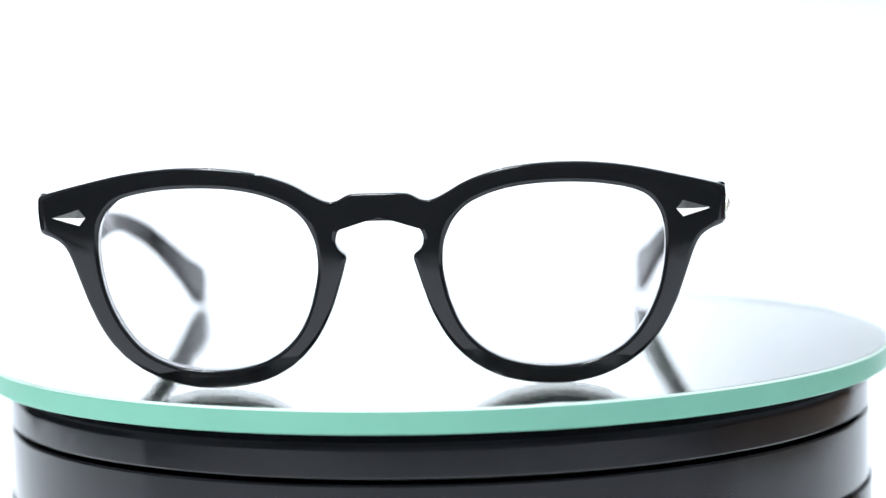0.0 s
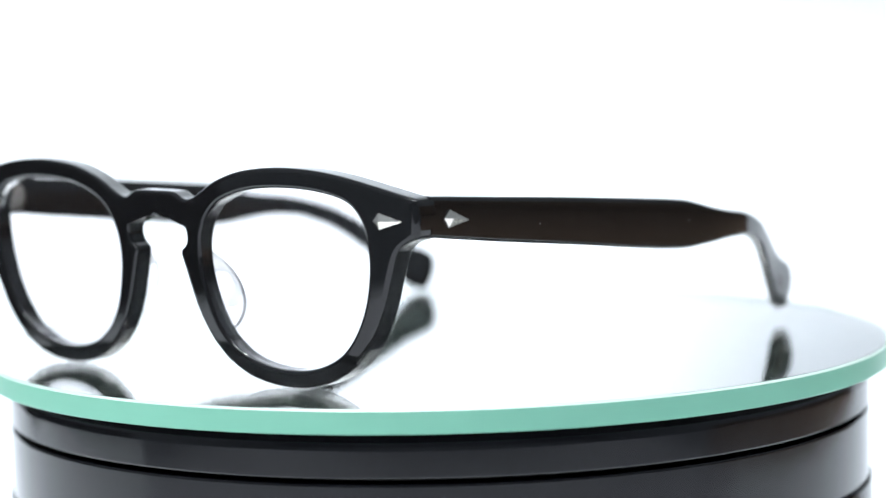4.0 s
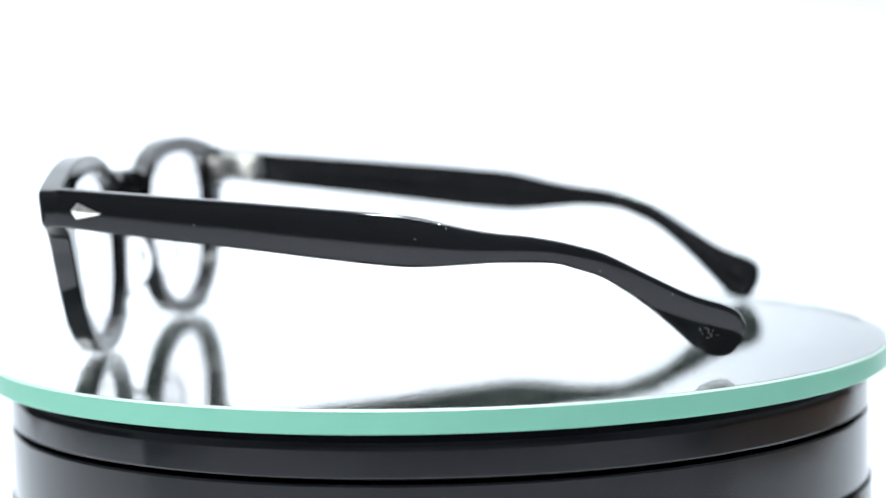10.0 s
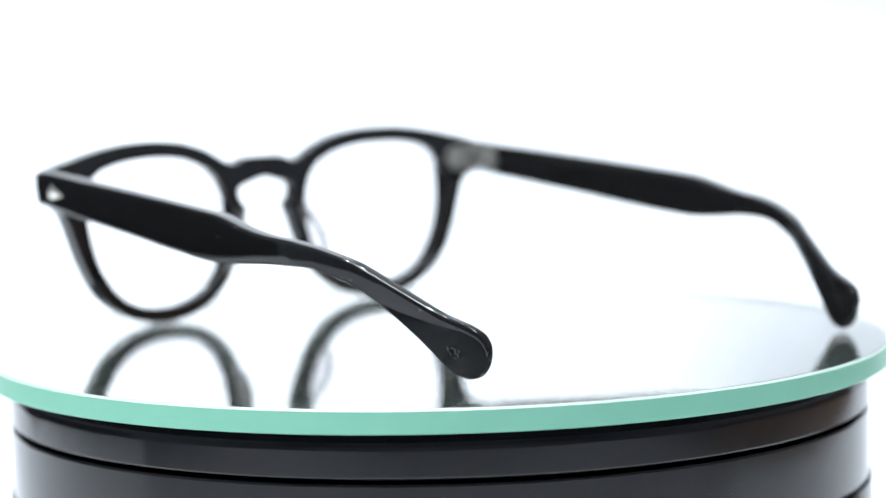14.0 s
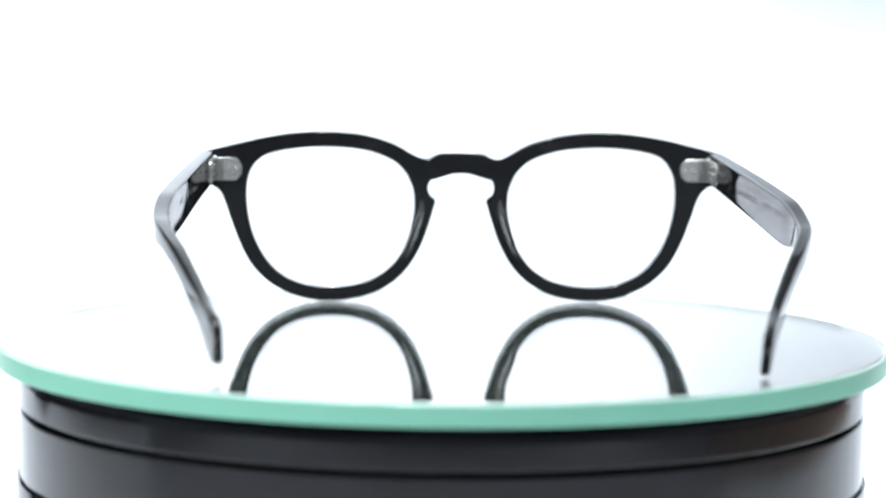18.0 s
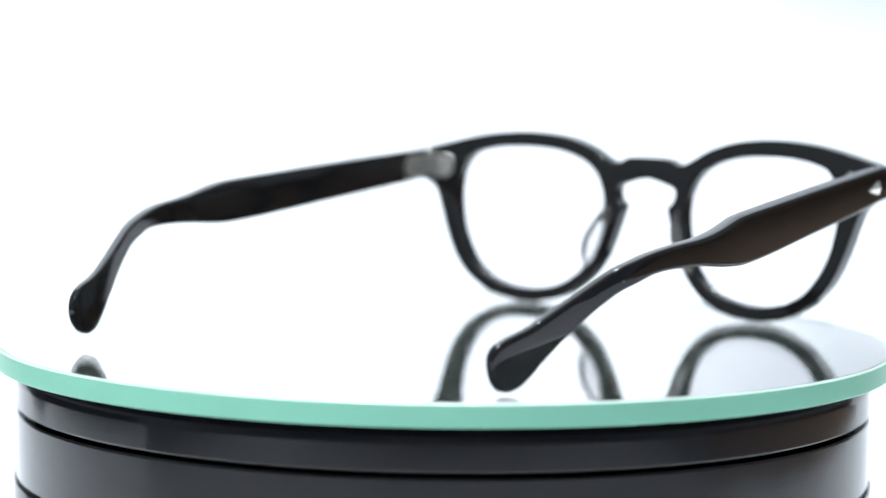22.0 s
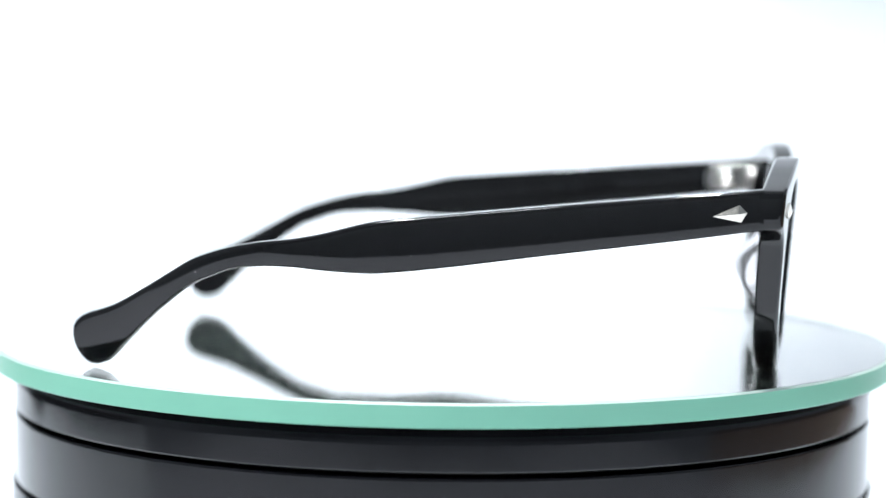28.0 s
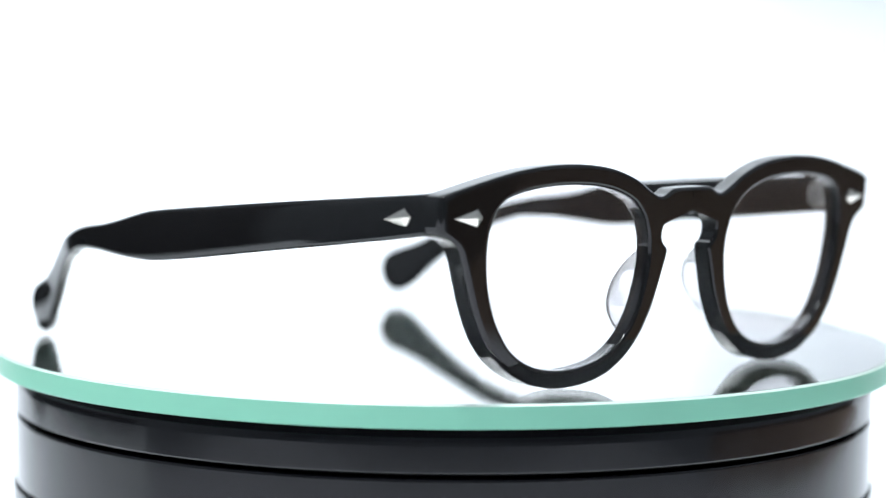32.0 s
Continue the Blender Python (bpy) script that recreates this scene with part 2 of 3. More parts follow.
def mirror_plate():
    root = tagged(new("mirror_plate"), "round thick glass mirror with mint green edge lying on the turntable", "mirror")
    r, h = R_PLATE, H_PLATE
    part("glass", lathe([(0, 0), (r - 0.0007, 0), (r - 0.0007, -h + 0.0006), (0, -h + 0.0006)]), PLATE_GLASS, root, "clear plate glass")
    part("silvering", lathe([(0, -h + 0.0004), (r - 0.001, -h + 0.0004), (r - 0.001, -h + 0.0003), (0, -h + 0.0003)]), MIRROR, root, "silvered mirror layer")
    part("backing", lathe([(0, -h + 0.00025), (r - 0.001, -h + 0.00025), (r - 0.001, -h + 0.00005), (0, -h + 0.00005)]), GAP, root, "dark painted backing of the mirror")
    part("rim", lathe([(r - 0.0004, -0.0005), (r, -0.0005), (r, -h + 0.0002), (r - 0.0002, -h), (r - 0.0004, -h), (r - 0.0004, -0.0005)]), MINT, root, "mint green ground glass edge")
    part("chamfer", lathe([(r - 0.0005, -0.00005), (r - 0.00045, -0.00002), (r, -0.00045), (r - 0.00002, -0.00049), (r - 0.0004, -0.00049), (r - 0.0005, -0.00005)]), GROUND, root, "narrow frosted chamfer along the upper edge")
    # added ring, pale like the white reflected inside a glass edge
    part("edge_fade_ring", lathe([(r - 0.0006, -0.0005), (r - 0.00045, -0.0005), (r - 0.00045, -h + 0.0006), (r - 0.0006, -h + 0.0006), (r - 0.0006, -0.0005)]), PALE, root, "pale ring added inside the edge so that its far side fades")
    return root


# ---- the glasses: x to the wearer's left, y back along the temples, z up, in millimetres ----
MM = 0.001


def front_y(x, z):
    """Depth of the curved, slightly tilted front face."""
    return -6.2 + 4.3 * (x / 66) ** 2 + (36 - z) * 0.08


LENS_HALF = [(12.7, 27.3), (12.8, 23.5), (14.0, 18.0), (16.1, 12.9), (19.4, 8.8), (24.3, 5.7), (30.6, 4.1), (37.5, 3.9), (43.8, 5.1), (49.2, 8.0), (53.2, 12.7), (56.0, 18.6), (57.4, 25.2),
             (57.5, 31.0), (56.4, 35.3), (53.8, 38.4), (49.6, 40.0), (43.4, 41.0), (36.5, 41.3), (29.6, 40.95), (23.6, 39.8), (18.2, 37.5), (14.8, 34.1), (13.2, 30.5)]


def rim_stations():
    """Pairs of an outer and an inner outline point with the outer normal, once round one half of the front."""
    legs = [
        [(0, 39.95), (2.6, 39.95), (4.8, 39.9), (6.2, 39.7), (7.3, 39.15), (8.6, 38.5), (10.1, 38.35), (11.7, 38.85), (13.6, 39.8), (18.2, 42.3), (24.4, 44.3), (31.0, 45.25), (37.6, 45.5), (44.6, 45.15), (52.0, 44.1), (59.6, 42.4), (66.2, 40.8), (69.2, 39.95)],
        [(69.2, 39.95), (69.75, 39.6), (69.95, 39.0)],
        [(69.95, 39.0), (70.05, 36.0), (69.75, 32.9)],
        [(69.75, 32.9), (69.5, 32.2), (68.8, 31.75)],
        [(68.8, 31.75), (66.6, 30.9), (64.6, 29.2), (63.2, 26.2), (61.7, 21.8), (59.6, 16.2), (56.4, 10.2), (51.7, 5.3), (45.5, 1.9), (39.6, 0.4), (35.4, 0.1), (30.0, 0.45),
         (23.9, 1.9), (18.2, 5.0), (13.7, 9.6), (10.3, 15.7), (8.0, 22.4), (6.75, 26.6)],
        [(6.75, 26.6), (7.0, 27.5), (8.2, 28.5), (8.85, 30.0), (8.65, 31.6), (7.8, 32.9), (6.3, 33.75), (4.0, 34.15), (0, 34.3)],
    ]
    counts = (100, 5, 6, 5, 80, 40)
    outer = []
    for leg, n in zip(legs, counts):
        pts = spline(leg, n)
        outer += list(pts if leg is legs[-1] else pts[:-1])
    outer = np.array(outer)
    n = len(outer)
    # where on the lens outline each leg begins and ends, as a share of one turn from the first control point
    inner_fine = spline(LENS_HALF, 800, True)
    ang = np.unwrap(np.arctan2(inner_fine[:, 1] - 22, inner_fine[:, 0] - 35.5))
    oang = np.arctan2(outer[:, 1] - 22, outer[:, 0] - 35.5)
    oang = np.unwrap(oang)
    # the bridge fans in to a short piece of the lens outline
    shift = round((oang[30] - radians(150.0)) / (2 * math.pi)) * 2 * math.pi
    oang = np.clip(oang - shift, -2 * math.pi + radians(154), radians(151))
    oang = np.minimum.accumulate(oang - 1e-5 * np.arange(n))
    k = np.ones(9) / 9
    smooth = np.convolve(np.pad(oang, 4, mode="edge"), k, "valid")
    inner = np.empty_like(outer)
    a = ang % (2 * math.pi)
    order = np.argsort(a)
    aa, pp = a[order], inner_fine[order]
    aa = np.concatenate([aa - 2 * math.pi, aa, aa + 2 * math.pi])
    pp = np.concatenate([pp, pp, pp])
    w = smooth % (2 * math.pi)
    for c in (0, 1):
        inner[:, c] = np.interp(w, aa, pp[:, c])
    d = np.empty_like(outer)
    d[1:-1] = outer[2:] - outer[:-2]
    d[0], d[-1] = (1, 0), (-1, 0)
    nrm = np.stack([-d[:, 1], d[:, 0]], 1)
    nrm /= np.linalg.norm(nrm, axis=1)[:, None]
    # inner normal: into the plastic, across the lens outline
    nin = np.empty_like(outer)
    grad = np.roll(inner_fine, -3, 0) - np.roll(inner_fine, 3, 0)
    gn = np.stack([grad[:, 1], -grad[:, 0]], 1)
    gn /= np.linalg.norm(gn, axis=1)[:, None]
    flip = np.sign((gn * (inner_fine - (35.5, 22))).sum(1))
    gn *= flip[:, None]
    for i in range(n):
        nin[i] = gn[np.argmin(((inner_fine - inner[i]) ** 2).sum(1))]
    return outer, inner, nrm, nin


def thickness(x, z):
    """Depth of the front: thicker at the end pieces and the bridge."""
    return 4.5 + 0.6 * min(1, max(0, (abs(x) - 20) / 25))


def skew(side, x):
    """The front is a little bent: its right end sits higher."""
    return 0.55 * min(1, max(0, (x - 22) / 36)) if side < 0 else 0.0


def front_half_mesh(bm, side):
    outer, inner, nrm, nin = rim_stations()
    rings = []
    # rounded edges of the lens opening, as width in the face and depth: front, back
    (gw, gd), (hw, hd) = (0.7, 0.65), (0.45, 0.45)
    arc = [radians(a) for a in (0, 22, 45, 68, 90)]
    for o, i, n, m in zip(outer, inner, nrm, nin):
        t = thickness(*o)
        # at the end piece the back edge butts against the temple and stays sharp
        end = min(1, max(0, (o[0] - 67.0) / 2.0))
        bw, bd = 0.55 - 0.45 * end, 0.55 - 0.45 * end
        fw, fd = 0.8 + 0.5 * end, 0.65 + 0.5 * end
        row = []
        for a in arc:
            row.append((*(i + m * gw * (1 - math.cos(a))), gd * (1 - math.sin(a))))
        oi, ii = o - n * fw, i + m * gw
        for s in (0.04, 0.5, 0.96):
            row.append((*(ii + (oi - ii) * s), 0))
        for a in arc:
            row.append((*(o - n * fw * (1 - math.sin(a))), fd * (1 - math.cos(a))))
        row += [(*o, fd + 0.12), (*o, t - bd - 0.12)]
        for a in arc:
            row.append((*(o - n * bw * (1 - math.cos(a))), t - bd * (1 - math.sin(a))))
        oi, ii = o - n * bw, i + m * hw
        for s in (0.96, 0.5, 0.04):
            row.append((*(ii + (oi - ii) * s), t))
        for a in arc:
            row.append((*(i + m * hw * (1 - math.sin(a))), t - hd * (1 - math.cos(a))))
        row += [(*i, t - hd - 0.12), (*i, gd + 0.12)]
        # the end face splays with the temple behind it
        row = [(x + (0.09 * end * max(0, d - fd) if x > 66 else 0), z, d) for x, z, d in row]
        rings.append([(side * x * MM, (front_y(x, z) + d) * MM, (z + skew(side, x)) * MM) for x, z, d in row])
    skin(bm, rings, closed_sweep=True)
    bad = [f for f in bm.faces if all(abs(v.co.x) < 2e-6 for v in f.verts)]
    bmesh.ops.delete(bm, geom=bad, context="FACES_ONLY")


def front_frame(root):
    bm = bmesh.new()
    front_half_mesh(bm, 1)
    front_half_mesh(bm, -1)
    bmesh.ops.remove_doubles(bm, verts=bm.verts, dist=3e-6)
    return part("front_frame", bm, ACETATE, root, "glossy black acetate front with keyhole bridge", 40)


def lens(front, side):
    """A clear lens, set in the middle of the rim's depth."""
    bm = bmesh.new()
    ring = spline(LENS_HALF, 72, True)
    c = np.array((35.5, 22.5))
    rings = []
    for s, d in ((0.02, 1.2), (0.35, 1.2), (0.7, 1.2), (1.008, 1.2), (1.008, 2.8), (0.7, 2.8), (0.35, 2.8), (0.02, 2.8)):
        rings.append([(side * (c[0] + (p[0] - c[0]) * s) * MM, (front_y(*(c + (p - c) * s)) + d) * MM, (c[1] + (p[1] - c[1]) * s) * MM) for p in ring])
    skin(bm, rings, caps=True)
    ob = part("lens", bm, LENS, front, "clear lens", 50)
    ob.visible_shadow = False
    return ob


def diamond(name, parent, at, across, up, out, long, high, deep):
    """A faceted kite-shaped stud: four facets to a ridge."""
    bm = bmesh.new()
    across, up, out, at = (Vector(v) for v in (across, up, out, at))
    k = long / 6.6
    pts = [(-1.5 * k, 0), (-0.2 * k, high / 2), (5.1 * k, 0), (-0.2 * k, -high / 2)]
    low = [bm.verts.new((at + across * a + up * b - out * 0.4) * MM) for a, b in pts]
    rim = [bm.verts.new((at + across * a + up * b + out * 0.3) * MM) for a, b in pts]
    top = bm.verts.new((at + across * 0.2 * k + out * deep) * MM)
    for i in range(4):
        j = (i + 1) % 4
        bm.faces.new((low[i], low[j], rim[j], rim[i]))
        bm.faces.new((rim[i], rim[j], top))
    return part(name, bm, RIVET, parent, "polished silver kite-shaped rivet", 0)


BOWS = {
    1: [(0, 69.95), (12, 70.85), (30, 72.2), (60, 74.2), (84, 75.6), (95, 75.5), (105, 74.1), (115, 71.2), (125, 67.2), (135, 63.0), (146, 59.4)],
    -1: [(0, 69.95), (12, 70.95), (30, 72.5), (60, 74.8), (80, 76.0), (92, 76.3), (103, 75.0), (115, 71.4), (125, 66.9), (135, 62.4), (146, 58.7)],
}
BOWS = {side: spline(rows, 200) for side, rows in BOWS.items()}


def temple_x(side, y):
    """Outer face of a temple seen from above: straight and slightly splayed, then bowed in behind the ear bend."""
    row = BOWS[side]
    if y < 0:
        return 69.95 + 0.07 * y
    if y > 146:
        return row[-1][1] - 0.29 * (y - 146)
    return float(np.interp(y, row[:, 0], row[:, 1]))


TEMPLE_TOP = [(2.7, 40.2), (20, 38.8), (44, 36.9), (66, 35.0), (77, 34.0), (82.5, 33.2), (91, 31.1), (97.5, 29.9), (104, 29.1), (110, 27.9), (115, 26.5), (119.6, 24.9), (124.6, 22.2), (130.6, 18.8), (137.4, 15.2), (143.2, 13.2)]
TEMPLE_BOTTOM = [(2.7, 32.0), (20, 29.8), (44, 27.0), (66, 24.3), (77, 23.2), (82.5, 23.0), (91, 23.4), (97.5, 23.7), (104, 23.6), (110, 23.2), (114.4, 21.8), (119.6, 19.7), (126.6, 14.7), (133, 8.8), (137, 4.6), (138.9, 2.9)]


TIP_DEPTH = 2.3


def temple_depth(s):
    """Thickness from the outer to the inner face along the temple."""
    return float(np.interp(s, [0, 0.35, 0.55, 0.68, 0.78, 0.9, 1.0], [4.0, 4.0, 3.9, 3.5, 3.2, 2.9, TIP_DEPTH]))


def temple_point(side, y, z, depth, at=None):
    """Place of a point at depth mm inside the outer face; at: how far along the temple its bow is taken."""
    at = y if at is None else at
    dx = (temple_x(side, at + 2) - temple_x(side, at - 2)) / 4
    k = 1 / math.hypot(1, dx)
    return (side * (temple_x(side, at) - depth * k), y + 0.2 * depth * dx * k, z)


def temple(root, side, lift):
    bm = bmesh.new()
    n = 110
    # the right tip hangs a little lower and is cut shorter than the left one
    own = 0.0 if side > 0 else 1.0
    ramp = lambda v, v0, v1: min(1, max(0, (v - v0) / (v1 - v0)))
    top = spline([(y, z + own * (0.2 * math.exp(-((y - 112) / 9) ** 2) - 0.5 * ramp(y, 118, 136))) for y, z in TEMPLE_TOP], n)
    bot = spline([(y, z + own * (0.55 * math.exp(-((y - 102) / 9) ** 2) - 0.4 * ramp(y, 116, 130))) for y, z in TEMPLE_BOTTOM], n)
    length, square = (6.9, 3.2) if side > 0 else (6.0, 3.6)
    # beyond the last pair the end is closed in a round sweep
    stations = [(a, b, temple_depth(i / (n - 1))) for i, (a, b) in enumerate(zip(top, bot))]
    a, b = top[-1], bot[-1]
    mid, ax = (a + b) / 2, (a - b) / 2
    end = np.array((ax[1], -ax[0])) / np.linalg.norm(ax) * length
    for q in (0.12, 0.25, 0.38, 0.5, 0.62, 0.72, 0.81, 0.88, 0.94, 0.98, 0.997):
        w = max(0, 1 - q ** square) ** 0.46
        stations.append((mid + ax * w * 0.999 + end * q, mid - ax * w * 0.999 + end * q, TIP_DEPTH * (0.7 + 0.3 * w)))
    rings = []
    arc = [radians(v) for v in (0, 30, 60, 90)]
    for a, b, d in stations:
        h = np.linalg.norm(a - b)
        u = (a - b) / max(h, 1e-6)
        r = min(0.7, h * 0.45, d * 0.45)
        row = []
        for cx, cz, base in ((d - r, h / 2 - r, 0), (r, h / 2 - r, 90), (r, -h / 2 + r, 180), (d - r, -h / 2 + r, 270)):
            for q in arc:
                w = radians(base) + q
                row.append((cx + r * math.cos(w), cz + r * math.sin(w)))
            # a point just past each rounded edge keeps the flat faces flat
            gap = 0.1 * (h - 2 * r if base in (90, 270) else d - 2 * r)
            ex, ez = ((-gap, 0), (0, -gap), (gap, 0), (0, gap))[base // 90]
            row.append((row[-1][0] + ex, row[-1][1] + ez))
        m = (a + b) / 2
        extra = max(0, (TIP_DEPTH - d) / 2)
        rings.append([tuple(MM * v for v in temple_point(side, *(m + u * v2 + (0, lift * m[0] + skew(side, 70))), d0 + extra, a[0] * 0.8 + b[0] * 0.2)) for d0, v2 in row])
    skin(bm, rings, caps=True)
    return part("temple", bm, ACETATE, root, "glossy black acetate temple with flared tip", 40)


def hinge(parent_front, parent_temple, side, lift):
    """Silver plate hinge: one leaf on the back of the front, one on the inside of the temple, a toothed knuckle strip between."""
    cx, cz = 62.6, 35.35 + skew(side, 64)
    back = lambda x: front_y(x, cz) + thickness(x, cz)

    def lift_to(bm, at):
        for v in bm.verts:
            v.co += Vector(at) * MM

    def stud(at, radius, flat, parent):
        bm = bmesh.new()
        bmesh.ops.create_uvsphere(bm, u_segments=16, v_segments=10, radius=radius * MM)
        for v in bm.verts:
            v.co = Vector((v.co.x * flat[0], v.co.y * flat[1], v.co.z * flat[2]))
        lift_to(bm, at)
        part("hinge_rivet", bm, SILVER, parent, smooth=60)

    # leaf on the front: square beside the knuckles, round at its free end
    bm = bmesh.new()
    outline = [(3.6, 3.0), (-1.2, 3.0)] + [(-1.4 - 2.3 * math.sin(a), 3.0 * math.cos(a)) for a in np.linspace(0.15, math.pi - 0.15, 13)] + [(-1.2, -3.0), (3.6, -3.0)]
    rings = []
    for s, d in ((1, -0.3), (1, 0.38), (0.975, 0.46), (0.02, 0.46)):
        rings.append([(side * (cx + x * s) * MM, (back(cx + x * s) + d) * MM, (cz + z * s) * MM) for x, z in outline])
    skin(bm, rings, caps=True)
    leaf = part("hinge_plate", bm, SATIN, parent_front, "silver hinge plate with a rounded end", 25)
    for dx in (-2.3, -0.3):
        stud((side * (cx + dx), back(cx + dx) + 0.45, cz - 0.1), 0.5, (1, 0.7, 1), leaf)
    # block in darker metal, in place of its dark reflection
    x0, x1 = sorted((side * 63.7, side * 65.2))
    part("hinge_block", block(x0 * MM, x1 * MM, (back(64.4) - 0.2) * MM, (back(64.4) + 1.15) * MM, (cz - 2.75) * MM, (cz + 2.75) * MM, 0.12 * MM), DARK_SILVER, leaf, "metal block, coloured darker for its dark reflection", 30)
    # knuckle strip: thin bright discs on a pin coloured dark for the shaded gaps
    ax, ay = 66.2, back(66.2) + 1.1
    bm = bmesh.new()
    bmesh.ops.create_cone(bm, cap_ends=True, segments=24, radius1=0.98 * MM, radius2=0.98 * MM, depth=5.9 * MM)
    lift_to(bm, (side * ax, ay, cz))
    part("hinge_pin", bm, GAP, leaf, "pin coloured dark for the shaded gaps between the knuckles", 40)
    for k in range(7):
        bm = bmesh.new()
        bmesh.ops.create_cone(bm, cap_ends=True, segments=24, radius1=1.25 * MM, radius2=1.25 * MM, depth=0.52 * MM)
        bmesh.ops.bevel(bm, geom=[e for e in bm.edges if abs(e.verts[0].co.z - e.verts[1].co.z) < 1e-7], offset=0.1 * MM, segments=2, affect="EDGES")
        lift_to(bm, (side * ax, ay, cz + (k - 3) * 0.86))
        part("hinge_knuckle", bm, SATIN, leaf, smooth=40)
    bm = bmesh.new()
    bmesh.ops.create_uvsphere(bm, u_segments=18, v_segments=10, radius=0.95 * MM)
    for v in bm.verts:
        v.co.z *= 0.7
    lift_to(bm, (side * ax, ay, cz + 3.0))
    part("hinge_screw", bm, SILVER, leaf, smooth=60)

    # leaf inside the temple: three barrels end at dark blocks put in for shaded slots
    slope = lambda y: 35.95 + (lift - 0.08) * y + skew(side, 70)
    bm = bmesh.new()
    outline = [(3.6, 3.0), (11.6, 3.0), (12.9, 2.6), (13.7, 1.6), (14.0, 0), (13.7, -1.6), (12.9, -2.6), (11.6, -3.0), (3.6, -3.0)]
    rings = []
    for d, k in ((3.7, 1), (4.2, 1), (4.36, 0.95)):
        rings.append([tuple(MM * v for v in temple_point(side, 8.8 + (y - 8.8) * k, slope(y) + z * k, d)) for y, z in outline])
    skin(bm, rings, caps=True)
    # darker metal tones down the white this leaf mirrors
    leaf = part("hinge_plate", bm, DARK_SILVER, parent_temple, "silver hinge plate inside the temple", 30)
    for z in (1.65, 0.0, -1.65):
        for y0, y1, h, d, mat, name in ((5.0, 8.4, 0.5, 4.42, GAP, "slot_shade"), (7.2, 10.6, 0.42, 4.85, SILVER, "hinge_barrel")):
            bm = bmesh.new()
            outline = [(y0, -h * 0.6), (y0, h * 0.6), (y0 + 0.3, h), (y1 - 0.3, h), (y1, h * 0.6), (y1, -h * 0.6), (y1 - 0.3, -h), (y0 + 0.3, -h)]
            skin(bm, [[tuple(MM * v for v in temple_point(side, y, slope(y) + z + w * k, e)) for y, w in outline] for e, k in ((4.2, 1), (d - 0.12, 1), (d, 0.6))], caps=True)
            part(name, bm, mat, leaf, "dark block standing for a shaded slot" if mat is GAP else "", 50)
    stud(temple_point(side, 12.2, slope(12.2), 4.4), 0.55, (0.6, 1, 1), leaf)


def engraving(parent, side, lift):
    """Worn, unreadable stamped lettering on the inner face: plain bars."""
    rnd = random.Random(5 if side > 0 else 6)
    words = ((37.5, 5), (48.5, 2), (54.5, 4), (63.5, 4)) if side > 0 else ((25, 3), (34, 12), (61.5, 5), (73, 6))
    for y0, n in words:
        for k in range(n):
            y = y0 + k * 1.8
            h = rnd.choice((1.3, 1.5, 1.5))
            zc = (34.6 if side > 0 else 34.9) - 0.052 * y + lift * y
            bm = bmesh.new()
            d = temple_depth(y / 150)
            quad = ((y, zc - h / 2), (y + rnd.choice((0.7, 0.95, 1.0)), zc - h / 2), (y + 0.95, zc + h / 2), (y, zc + h / 2))
            skin(bm, [[tuple(MM * v for v in temple_point(side, a, b, e)) for a, b in quad] for e in (d - 0.1, d + 0.03)], caps=True)
            part("stamped_bar", bm, PRINT, parent, smooth=0)


def tip_mark(parent, side, lift):
    """Small mark pressed into the tip's outer face: few short strokes, lightened for glint."""
    cy, cz = 140.6, 7.0 + lift * 139

    def bow(a, b):
        return 141.8 + 0.79 * (cy + a - 140.2) - 0.41 * (cz + b - 7.6 - lift * 139)

    def slab(quad, lo, hi):
        bm = bmesh.new()
        skin(bm, [[tuple(MM * v for v in temple_point(side, cy + a, cz + b, e, bow(a, b))) for a, b in quad] for e in (lo, hi)], caps=True)
        return bm

    for y0, z0, w, h in ((-1.9, 0.9, 0.3, 0.8), (-1.5, -0.1, 0.3, 0.7), (-1.0, 1.2, 0.8, 0.22), (-0.6, -0.9, 0.7, 0.25), (-0.2, 0.5, 0.3, 1.0), (0.3, -0.3, 0.3, 0.9), (0.7, 0.6, 0.22, 0.5), (1.6, -0.4, 0.35, 0.3)):
        part("stamped_bar", slab(((y0, z0 - h / 2), (y0 + w, z0 - h / 2), (y0 + w, z0 + h / 2), (y0, z0 + h / 2)), 0.1, -0.05), GLINT_GREY, parent, smooth=0)


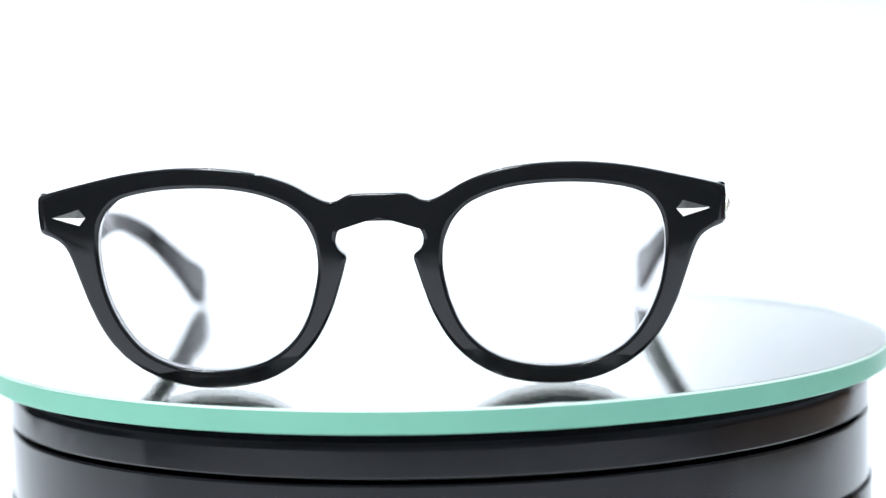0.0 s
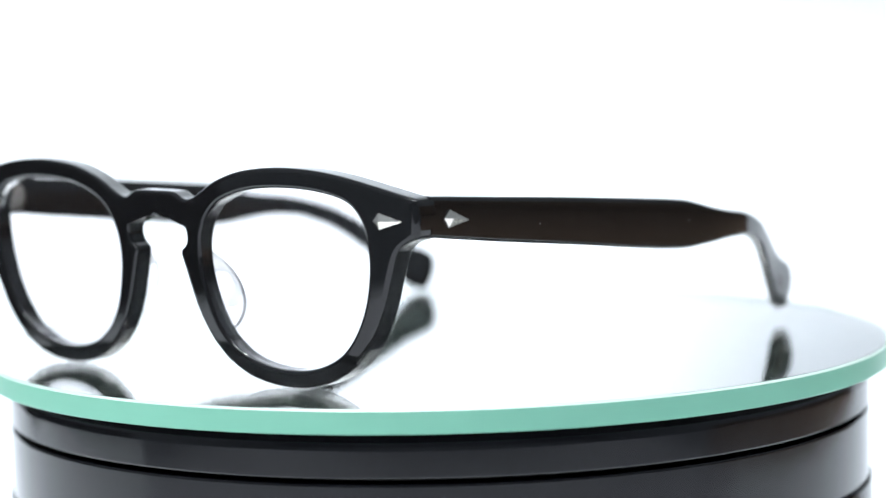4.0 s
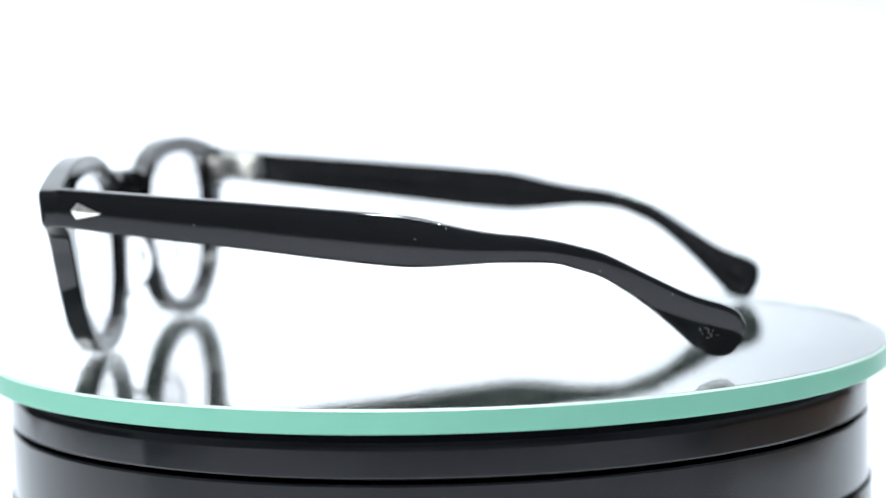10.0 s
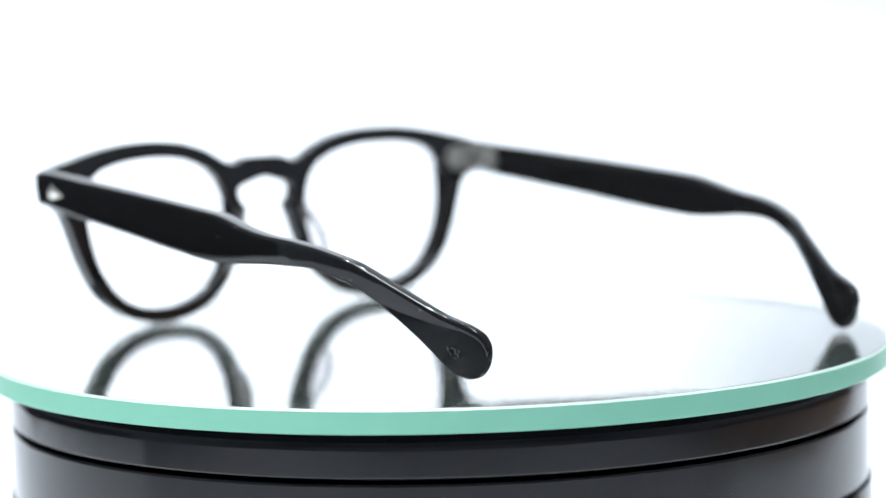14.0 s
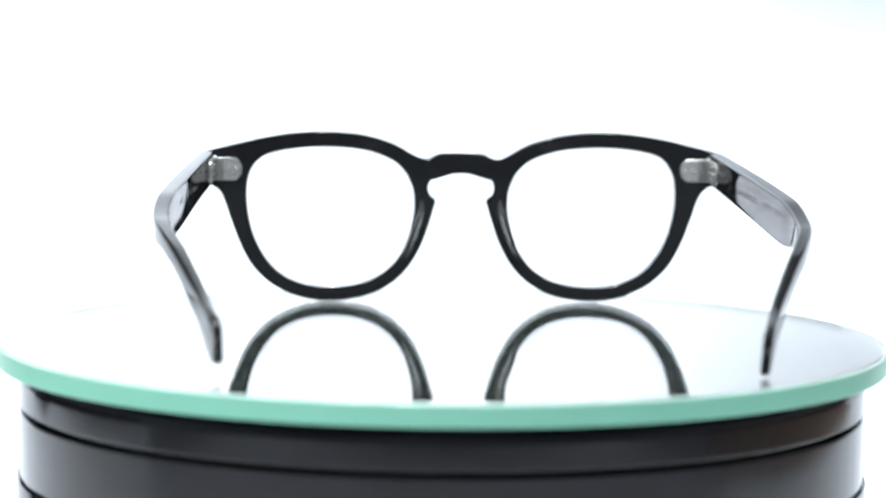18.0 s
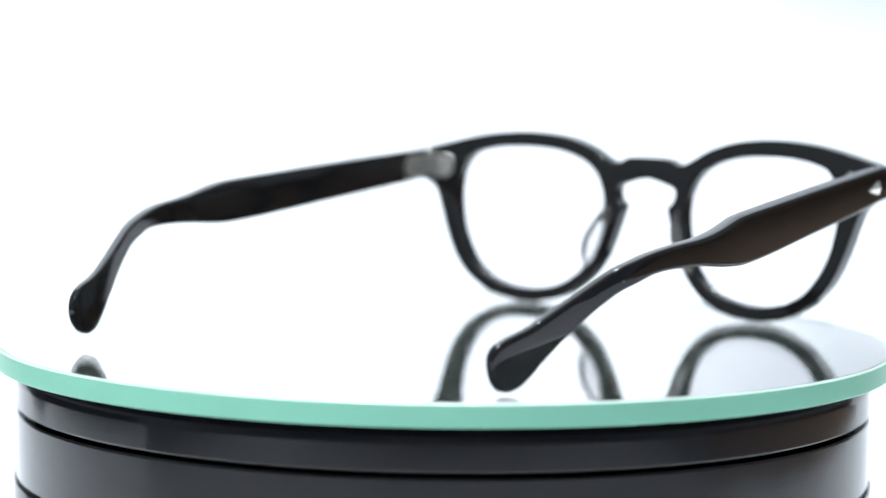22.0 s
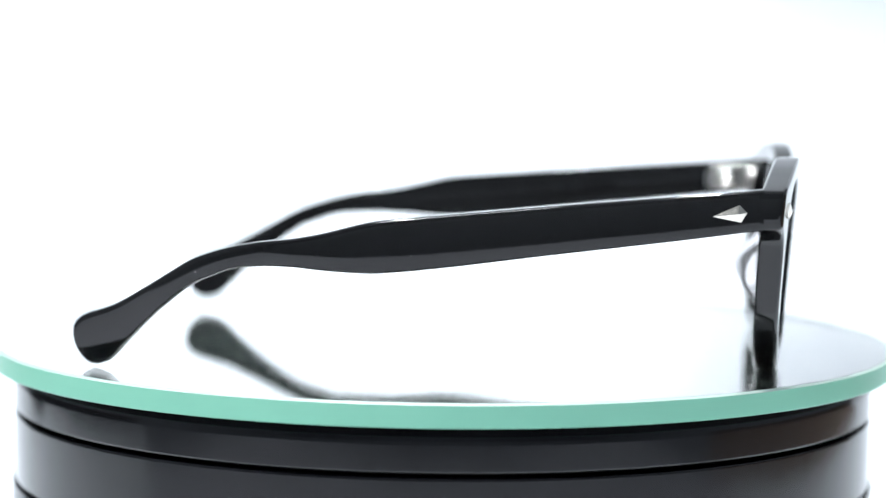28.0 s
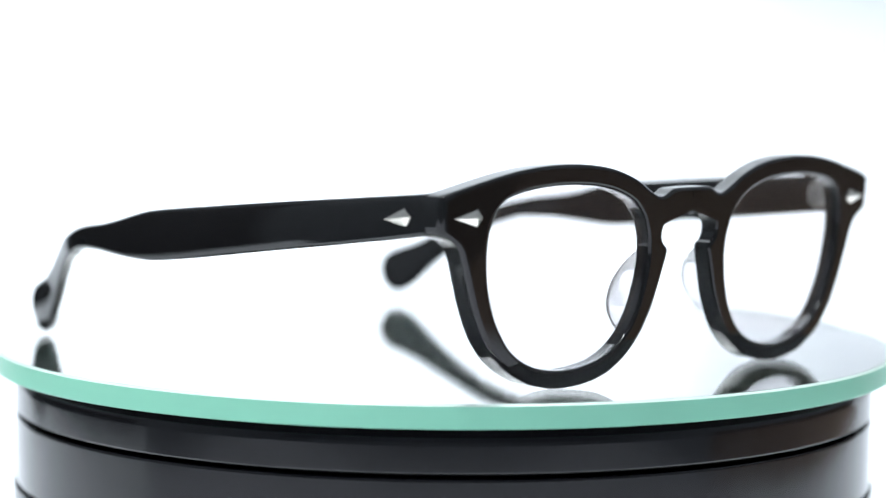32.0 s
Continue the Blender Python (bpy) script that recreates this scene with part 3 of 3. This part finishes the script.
def nose_pad(parent, side):
    """Clear acetate pad fused to the back of the rim beside the bridge: a thin curved wing that leans outwards."""
    bm = bmesh.new()
    rings = []
    spine = spline([(8.3, 27.2), (8.1, 25.0), (8.6, 22.0), (9.7, 18.6), (11.3, 14.6), (13.4, 10.6)], 22)
    for i, (x, z) in enumerate(spine):
        s = i / 21
        reach = (8.0 if side > 0 else 7.0) * max(0.06, math.sin(math.pi * min(1, 0.03 + s * 0.94))) ** 0.62
        base = front_y(x, z) + 3.6
        ring = []
        for k in range(28):
            a = 2 * math.pi * k / 28
            u, v = 0.5 + 0.5 * math.copysign(abs(math.cos(a)) ** 0.6, math.cos(a)), math.copysign(abs(math.sin(a)) ** 0.45, math.sin(a))
            thick = (1.1 - 0.35 * u) * min(1, 0.25 + 3.2 * s, 0.25 + 3.2 * (1 - s))
            y = base + u * reach
            ring.append((side * (x + 2.2 + 1.1 * u * reach / 7 + v * thick) * MM, y * MM, z * MM))
        rings.append(ring)
    vs = skin(bm, rings, caps=True)
    # the outer edge is coloured dark, as refraction darkens the rim of clear acetate
    rim = {v for ring in vs for k, v in enumerate(ring) if k in (0, 1, 2, 3, 25, 26, 27)} | set(vs[0]) | set(vs[-1])
    for f in bm.faces:
        f.material_index = int(all(v in rim for v in f.verts))
    ob = part("nose_pad", bm, PAD, parent, "clear acetate nose pad", 60)
    ob.data.materials.append(PAD_EDGE)
    return ob


def eyeglasses():
    root = tagged(new("eyeglasses"), "black acetate eyeglasses with clear lenses, open on the mirror", "glasses")
    front = front_frame(root)
    for side in (1, -1):
        lift = 0.004 if side > 0 else -0.011
        lens(front, side)
        nose_pad(front, side)
        x, z = 61.4, 35.4
        diamond("rivet", front, (side * x, front_y(x, z), z + skew(side, x)), (side, 4.0 * 2 * x / 66 ** 2, 0), (0, -0.06, 1), (side * 0.11, -1, -0.06), 7.0, 3.3, 1.0)
        t = temple(root, side, lift)
        diamond("rivet", t, temple_point(side, 7.6, 35.4 + lift * 7 + skew(side, 70), 0), (side * 0.06, 1, -0.12), (0, 0.12, 1), (side, -0.06, 0), 6.9, 3.5, 1.05)
        hinge(front, t, side, lift)
        engraving(t, side, lift)
        if side > 0:
            tip_mark(t, side, lift)
    return root


PLATTER = turntable()
PLATE = mirror_plate()
GLASSES = eyeglasses()


FOCUS = new("focus_point")
cam.data.dof.use_dof, cam.data.dof.focus_object, cam.data.dof.aperture_fstop = True, FOCUS, 9.5


def motions():
    """The platter, the mirror and the glasses turn together, clockwise seen from above."""
    walk(PLATTER, [(t, pose(0, 0, 0, 0, 0, a)) for t, a in SPIN])
    walk(PLATE, [(t, pose(0, 0, 0, 0, 0, a)) for t, a in SPIN])
    rest = pose(GX, GY, 0, 0, 0, GA)
    walk(FOCUS, [(t, pose(0, y, 0.03)) for t, y in ((0, -0.075), (14.6, -0.085), (16.4, 0.0), (17.5, 0.01), (19, 0.035), (21.5, 0.06), (22.2, -0.08), (32, -0.08))])
    walk(GLASSES, [(t, pose(0, 0, 0, 0, 0, a) @ rest) for t, a in SPIN])


motions()
